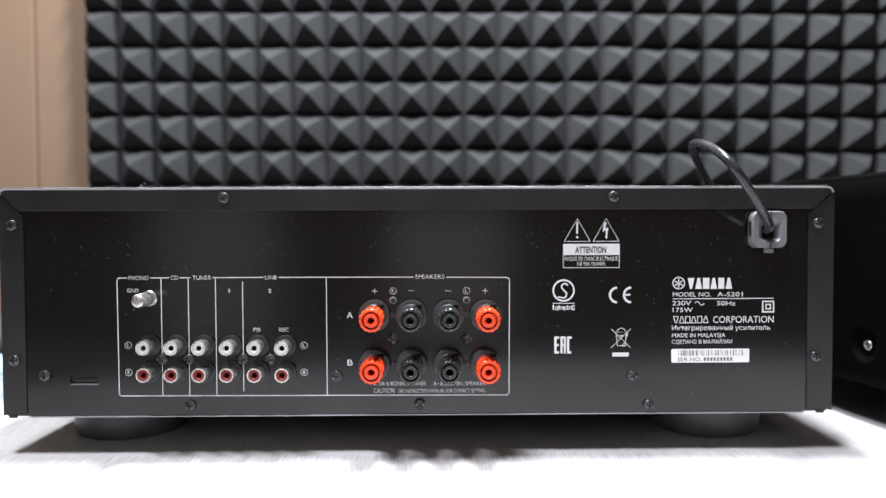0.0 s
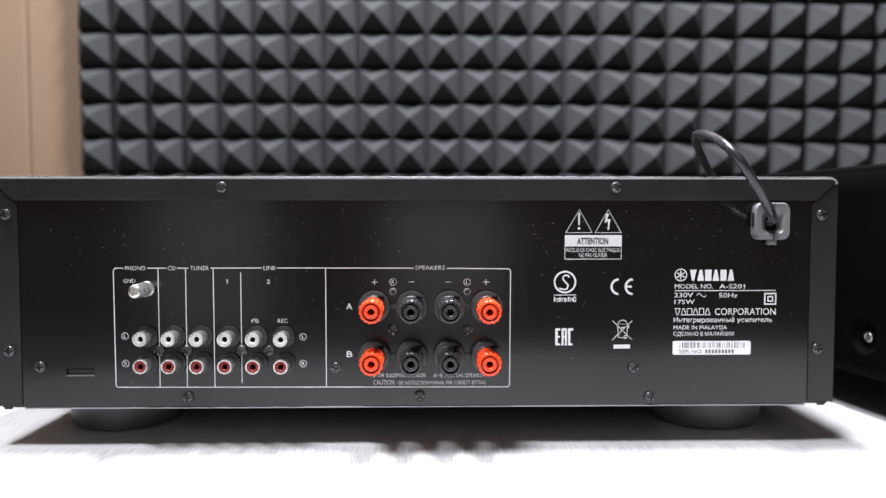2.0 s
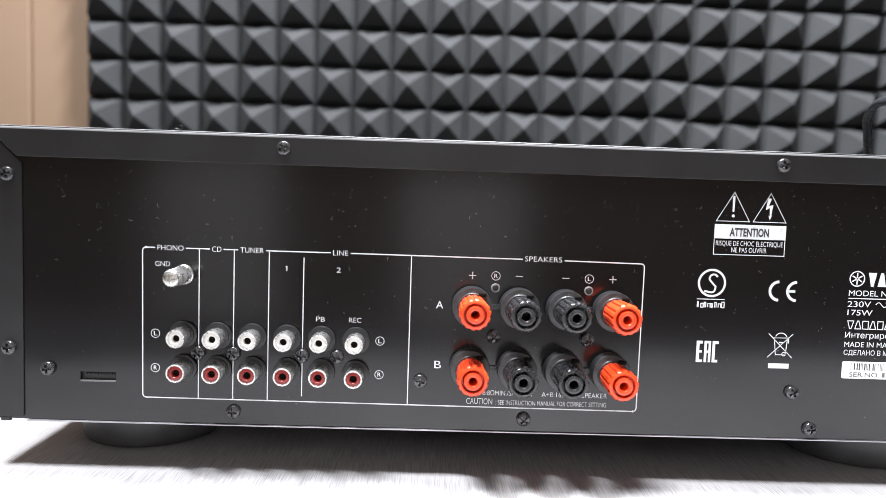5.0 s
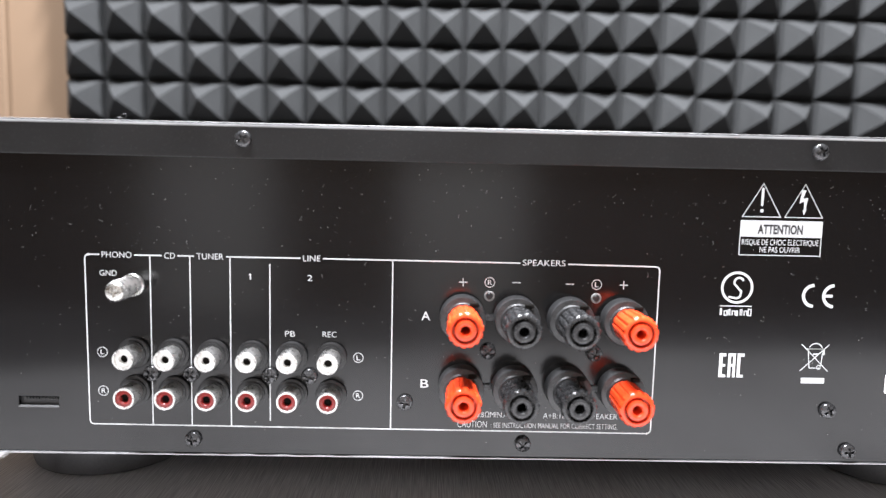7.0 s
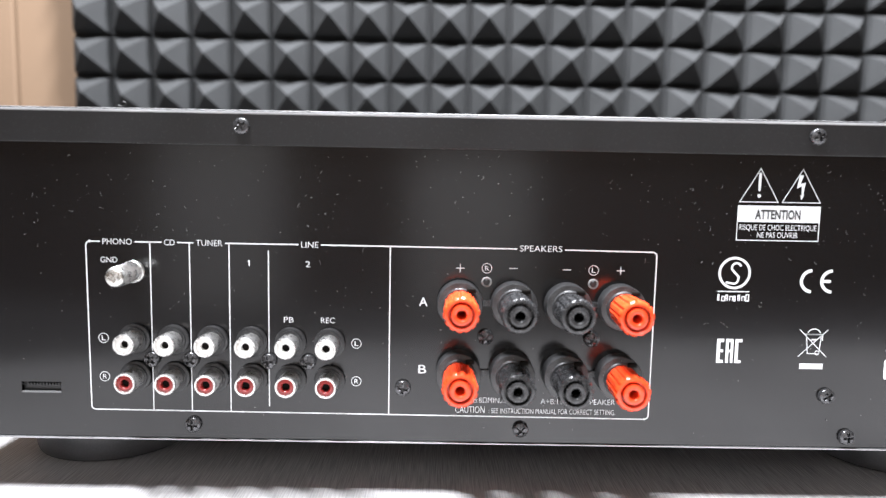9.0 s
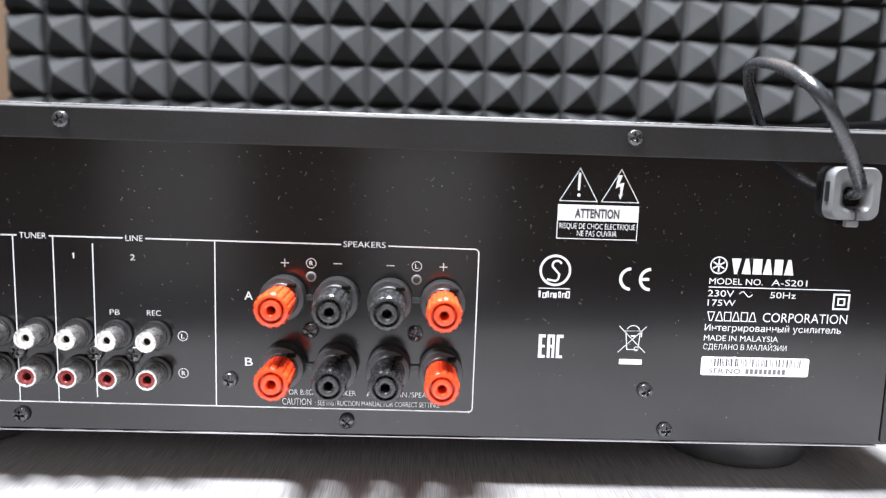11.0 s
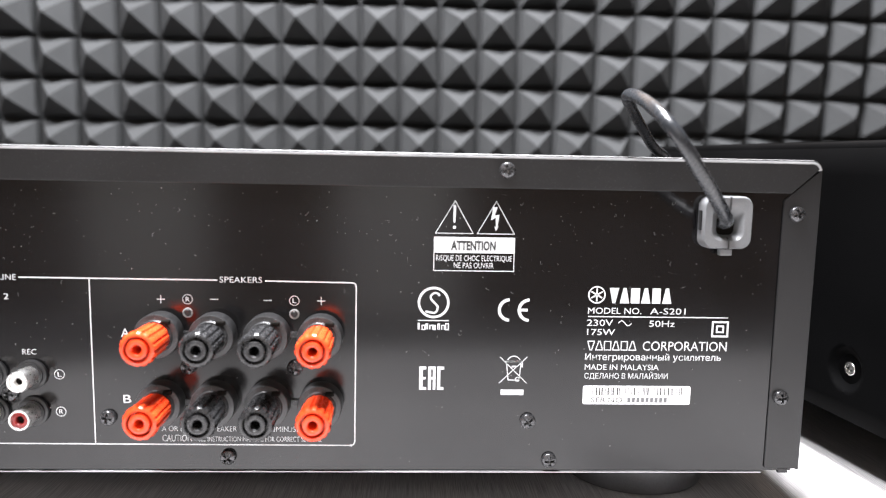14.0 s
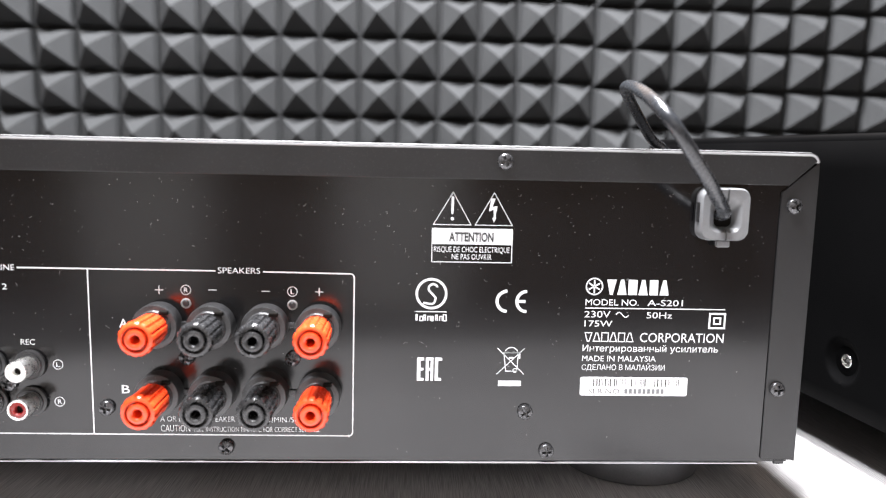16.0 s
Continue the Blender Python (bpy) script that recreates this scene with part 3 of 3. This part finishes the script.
letters(": SEE INSTRUCTION MANUAL FOR CORRECT SETTING.", -11.5, 35.2, 31.6, 1.9, -0.010)

# warning box
for x0, x1, ax in ((76.3, 90.5, 83.5), (91.6, 105.7, 98.6)):
    ink(stroke([(x0 + 0.2, 111.1), (x1 - 0.2, 111.1), (ax, 123.0)], 0.26, True), "warning_triangle")
ink([[(82.9, 121.3), (83.4, 121.6), (83.9, 121.3), (83.75, 115.2), (83.35, 114.9), (82.95, 115.2)], arc(83.4, 113.3, 0.62, 0, 330, 11)], "exclamation_mark")
ink([[(97.45, 121.0), (99.06, 120.9), (98.0, 117.9), (96.76, 116.1)], [(96.76, 116.1), (98.0, 117.9), (99.8, 118.2), (98.4, 117.0)],
     [(98.4, 117.0), (99.8, 118.2), (99.1, 113.6), (98.6, 113.6)], [(98.0, 113.9), (98.65, 112.1), (99.6, 114.2), (98.75, 113.6)]], "lightning_bolt")
ink([rect(76.0, 105.8, 103.9, 109.8)], "warning_field")
ink(stroke([(76.1, 103.9), (76.1, 97.3), (105.6, 97.3), (105.6, 103.9)], 0.3), "warning_frame")
letters("ATTENTION", 82.3, 98.7, 105.1, 3.3, 0.035, INK, y=PRINT_Y - 0.00008)
letters("RISQUE DE CHOC ELECTRIQUE", 76.9, 104.8, 101.0, 2.0, -0.006)
letters("NE PAS OUVRIR", 83.5, 98.2, 98.3, 2.0, -0.006)

# approval marks, as plain shapes
ink(stroke(arc(76.3, 85.3, 5.45, 0, 352, 44), 0.9, True), "round_mark")
ink(stroke(arc(76.9, 87.2, 1.7, 20, 200, 10) + [(77.9, 83.8)] + arc(76.2, 82.9, 1.5, 0, -110, 8) + [(73.3, 81.9)], 0.75), "curved_stroke")
ink([rect(70.5, 82.1, 78.35, 78.7)], "rule")
for k, (w, h) in enumerate(((0.6, 2.5), (1.2, 1.8), (0.8, 2.3), (1.2, 1.8), (0.7, 1.8), (0.8, 2.3), (1.2, 1.8), (1.2, 2.5))):
    x = 70.5 + k * 1.46
    ink(stroke([(x + 0.2, 75.1), (x + 0.2, 74.9 + h), (x + w, 74.9 + h), (x + w, 75.1)], 0.38, k % 3 == 1), "plain_bar")
for cx, a in ((104.6, 4.4), (112.0, 4.4)):
    ink(stroke(arc(cx, 82.8, 3.85, 92, 268, 18), 1.15), "conformity_arc")
ink([rect(108.6, 111.4, 82.3, 83.35)], "conformity_bar")
ink([rect(71.4, 72.7, 52.0, 61.0), rect(72.7, 74.0, 59.8, 61.0), rect(72.7, 73.8, 56.0, 57.0), rect(72.7, 74.0, 52.0, 53.1)], "union_mark")
ink([rect(74.7, 75.8, 52.0, 61.0), rect(75.8, 76.5, 59.9, 61.0), rect(75.8, 76.5, 56.0, 57.0), rect(76.5, 77.5, 52.0, 61.0)], "union_mark")
ink([rect(78.1, 79.3, 52.0, 61.0), rect(79.3, 80.7, 59.8, 61.0), rect(79.3, 80.5, 52.0, 53.1)], "union_mark")
bin_lines = stroke([(101.5, 64.9), (111.8, 54.8)], 0.3) + stroke([(111.8, 64.9), (101.4, 54.8)], 0.3)
bin_lines += stroke([(104.0, 63.1), (104.8, 56.0), (109.0, 56.0), (109.5, 63.1)], 0.32, True) + stroke(arc(106.8, 62.6, 2.6, 25, 155, 10), 0.35)
bin_lines += stroke(arc(108.3, 56.3, 0.75, 0, 340, 14), 0.3, True) + [rect(103.6, 110.0, 62.9, 63.35), rect(106.0, 107.9, 60.9, 61.5), rect(109.7, 110.2, 60.9, 62.9)]
ink(bin_lines, "crossed_bin")
ink([rect(102.1, 110.8, 50.2, 52.3)], "bin_bar")

# maker's plate: plain shapes for the maker, words and ratings as they stand
ink(stroke(arc(137.1, 88.9, 3.05, 0, 350, 36), 0.5, True), "round_emblem")
for k in range(3):
    a = radians(30 + 60 * k)
    dx, dz = 2.4 * math.cos(a), 2.4 * math.sin(a)
    ink(stroke([(137.1 - dx, 88.9 - dz), (137.1 + dx, 88.9 + dz)], 0.55), "emblem_bar")
for k, (low, high) in enumerate(((0.30, 1.0), (1.0, 0.34), (0.95, 0.95), (1.0, 0.34), (0.9, 0.9), (1.0, 0.34))):
    c, w = 143.6 + k * 4.0, 1.78
    ink([[(c - w * low, 85.8), (c + w * low, 85.8), (c + w * high, 91.6), (c - w * high, 91.6)]], "wordmark_block")
letters("MODEL NO.", 134.0, 154.2, 81.75, 2.3, 0.001)
letters("A-S201", 157.5, 171.0, 81.75, 2.3, 0.001)
ink([rect(134.0, 187.4, 80.45, 80.85)], "rule")
letters("230V", 133.8, 143.7, 77.1, 2.4, 0.001)
ink(stroke([(145.7 + 5.0 * k / 16, 78.2 + 0.95 * math.sin(2 * math.pi * k / 16)) for k in range(17)], 0.34), "sine_mark")
letters("50Hz", 157.4, 167.2, 77.0, 2.3, 0.001)
letters("175W", 134.0, 144.6, 73.6, 2.3, 0.001)
ink(stroke(rect(181.7, 187.5, 73.5, 79.0), 0.75, True), "double_square")
ink(stroke(rect(183.4, 185.8, 75.1, 77.4), 0.65, True), "double_square")
for k, (low, high) in enumerate(((0.25, 1.0), (1.0, 0.22), (0.95, 0.95), (1.0, 0.22), (0.9, 0.9), (1.0, 0.22))):
    c, w = 135.7 + k * 3.16, 1.28
    ink(stroke([(c - w * low, 67.9), (c + w * low, 67.9), (c + w * high, 71.2), (c - w * high, 71.2)], 0.36, True), "wordmark_outline")
letters("CORPORATION", 155.4, 187.6, 67.8, 3.5)
letters("Интегрированный усилитель", 133.7, 185.7, 64.0, 2.4, 0.004)
letters("MADE IN MALAYSIA", 133.7, 162.0, 60.2, 2.1, 0.001)
letters("СДЕЛАНО В МАЛАЙЗИИ", 133.7, 165.6, 56.8, 2.0, 0.001)

# serial label with a bar code; its number is plain bars
bm = bmesh.new()
plate(bm, [(x / 1000, z / 1000) for x, z in round_rect(133.4, 174.7, 46.8, 54.0, 0.7, 4)], -0.0003, -0.00005)
serial = part("serial_label", bm, PAPER, amp, "white paper label with a bar code")
rng = random.Random(21)
x, bars = 137.0, []
while x < 171.0:
    w = rng.choice((0.22, 0.22, 0.35, 0.5))
    bars.append(rect(x, x + w, 50.4, 53.4))
    x += w + rng.choice((0.3, 0.4, 0.7, 1.1))
for bar in bars:
    ink([bar], "code_bar", INK, y=-0.00036, parent=serial)
letters("SER.NO.", 136.6, 149.4, 47.6, 1.9, 0.0, INK, serial, -0.00036)
for k in range(9):
    ink([rect(150.5 + 1.75 * k, 151.7 + 1.75 * k, 47.6, 49.5)], "plain_bar", GREY, y=-0.00036, parent=serial)

# dust specks and lint on panel and flange
rng = random.Random(12)
bm = bmesh.new()
for k in range(700):
    x, z = rng.uniform(-0.2, 0.2), rng.choice((rng.uniform(0.055, 0.126), rng.uniform(0.095, 0.126), rng.uniform(0.024, 0.126)))
    s, a = rng.uniform(0.00004, 0.00011), rng.uniform(0, 6.28)
    long = rng.choice((1, 1, 1.4, 2.2)) if k % 9 else rng.uniform(5, 10)
    ux, uz = math.cos(a), math.sin(a)
    if k % 9 == 0:
        s *= 0.55
    box_v = [bm.verts.new((x + ux * s * long * p - uz * s * q, -0.00022 - 0.0001 * (p * q > 0), z + uz * s * long * p + ux * s * q)) for p, q in ((-1, -1), (0.1, -1.7), (1, -1), (1, 1), (0.1, 0.4), (-1, 1))]
    bm.faces.new(box_v)
for k in range(1500):
    x, z = rng.uniform(-0.212, 0.212), rng.uniform(0.1285, 0.1385)
    s = rng.uniform(0.00004, 0.00009) if k % 6 else rng.uniform(0.00009, 0.00018)
    bm.faces.new([bm.verts.new((x + s * math.cos(b), -0.00178, z + s * math.sin(b))) for b in (0.3, 1.9, 3.3, 4.8)])
# curled hairs of lint
for k in range(46):
    x, z, a, turn = rng.uniform(-0.2, 0.2), rng.uniform(0.066, 0.126), rng.uniform(0, 6.28), rng.uniform(-1.1, 1.1)
    last = None
    for n in range(7):
        e = [bm.verts.new((x - math.sin(a) * w, -0.00030, z + math.cos(a) * w)) for w in (-0.00004, 0.00004)]
        if last:
            bm.faces.new((last[0], e[0], e[1], last[1]))
        last = e
        x, z, a = x + 0.00030 * math.cos(a), z + 0.00030 * math.sin(a), a + turn * rng.uniform(0.3, 1.0)
part("dust_specks", bm, LINT, amp, "pale dust specks and lint", kind="stuff")

# a curled hair of lint standing on the edge of the cover
hair = spline([(-0.1462, 0.0010, 0.1401), (-0.1448, 0.0006, 0.1411), (-0.1430, 0.0008, 0.1407), (-0.1416, 0.0004, 0.1416), (-0.1424, 0.0002, 0.1423), (-0.1436, 0.0006, 0.1418)], 5)
tagged(part("lint_hair", tube(hair, 0.00014, 0.00014, segments=6), DULL, smooth=True), "dark curled hair of lint on the amplifier's cover", "lint")

# ---- the black component beside it, its side towards the amplifier ----
side = thing("audio_component", "matte black audio component standing beside the amplifier", "hi-fi component", pose(0.2640, 0.0470, 0, 0, 0, 8))
bm = bmesh.new()
box(bm, 0.0025, 0.40, -0.075, 0.205, 0.0235, 0.1500, 0.003, 3)
part("body", bm, CASE, side, smooth=True)
# side sheet with a dished screw hole
bm = bmesh.new()
ys = sorted({round(-0.075 + 0.280 * k / 40, 5) for k in range(41)} | {round(-0.014 + 0.028 * k / 28, 5) for k in range(29)})
zs = sorted({round(0.0235 + 0.1265 * k / 16, 5) for k in range(17)} | {round(0.033 + 0.028 * k / 28, 5) for k in range(29)})
def dish(y, z):
    r = math.hypot(y, z - 0.0475) / 0.0105
    d = 0.0042 * max(0.0, min(1.0, 1.45 * (1 - r))) ** 0.8 if r < 1 else 0.0
    top = max(0.0, (z - 0.1440) / 0.0060)
    low = max(0.0, (0.0275 - z) / 0.004)
    return d + 0.0045 * (1 - math.sqrt(max(0.0, 1 - top * top))) + 0.003 * (1 - math.sqrt(max(0.0, 1 - low * low)))
grid = [[bm.verts.new((dish(y, z), y, z)) for z in zs] for y in ys]
for a, b in zip(grid, grid[1:]):
    for k in range(len(zs) - 1):
        bm.faces.new((a[k], a[k + 1], b[k + 1], b[k]))
bmesh.ops.recalc_face_normals(bm, faces=bm.faces)
part("side_panel", bm, CASE, side, smooth=True)
piece("screw", screw_mesh(0.0034, 0.0026, STEEL), side, "bright zinc screw", at=pose(0.0040, 0, 0.0475, 0, 20, -90))
for x in (0.045, 0.36):
    for y in (-0.03, 0.165):
        piece("foot", first.data, side, at=Matrix.Translation((x, y, 0)) @ Matrix.Diagonal((0.9, 0.9, 1.25, 1)))

# ---- beside the amplifier on the other hand: a plastic bag and a dark strap ----
bm = bmesh.new()
nu, nv = 30, 24
grid = []
for i in range(nu):
    line = []
    for j in range(nv):
        u, v = 2 * i / (nu - 1) - 1, 2 * j / (nv - 1) - 1
        r = min(1.0, max(abs(u), abs(v)))
        e = math.sqrt(max(0.0, 1 - r ** 4))
        h = 0.022 * e * (0.65 + 0.5 * noise.noise((u * 1.6, v * 1.6, 3.0))) + 0.006 * e * noise.noise((u * 5, v * 5, 1.0))
        line.append(bm.verts.new((0.105 * u * (1 + 0.10 * noise.noise((v * 2, 0, 5.0))), 0.115 * v * (1 + 0.12 * noise.noise((u * 2, 4.0, 5.0))), max(0.0008, h))))
    grid.append(line)
for a, b in zip(grid, grid[1:]):
    for k in range(nv - 1):
        bm.faces.new((a[k], b[k], b[k + 1], a[k + 1]))
bmesh.ops.solidify(bm, geom=bm.faces[:], thickness=0.0004)
bag = thing("plastic_bag", "crumpled white plastic bag with a pale blue print on the table", "bag", pose(-0.405, 0.205, 0, 0, 0, 15))
part("film", bm, BAG, bag, smooth=True)

bm = bmesh.new()
ring = []
def bag_top(u, v):
    e = math.sqrt(max(0.0, 1 - max(abs(u), abs(v)) ** 4))
    return 0.022 * e * (0.65 + 0.5 * noise.noise((u * 1.6, v * 1.6, 3.0))) + 0.006 * e * noise.noise((u * 5, v * 5, 1.0)) + 0.0016
discs = [[(0.42 + 0.36 * r * math.cos(k * 0.3491), -0.30 + 0.30 * r * math.sin(k * 0.3491)) for k in range(18)] for r in (0.35, 0.7, 1.0)]
loops = [[bm.verts.new((0.105 * u, 0.115 * v, bag_top(u, v))) for u, v in d] for d in discs]
bm.faces.new(loops[0])
for a, b in zip(loops, loops[1:]):
    for k in range(18):
        bm.faces.new((a[k], a[(k + 1) % 18], b[(k + 1) % 18], b[k]))
bmesh.ops.recalc_face_normals(bm, faces=bm.faces)
part("print", bm, BLUE, bag, "pale blue printed patch", smooth=True)

strap = spline([(-0.420, 0.320, 0.004), (-0.380, 0.255, 0.021), (-0.345, 0.222, 0.0225), (-0.300, 0.200, 0.0125), (-0.255, 0.185, 0.004)], 8)
tagged(part("strap", tube(strap, 0.0085, 0.0030, Vector((0.6, 0.8, 0))), DULL, smooth=True), "short black strap lying over the plastic bag", "strap")

lead = spline([(-0.2120, 0.330, 0.1340), (-0.2400, 0.300, 0.1365), (-0.3000, 0.262, 0.1385), (-0.4200, 0.255, 0.1430), (-0.7000, 0.260, 0.1560), (-1.2000, 0.275, 0.1900), (-1.8990, 0.290, 0.2400)], 8)
tagged(part("black_lead", tube(lead, 0.0080, 0.0080), CASE, smooth=True), "thick black sleeved lead running from behind the amplifier to the wall", "cable")
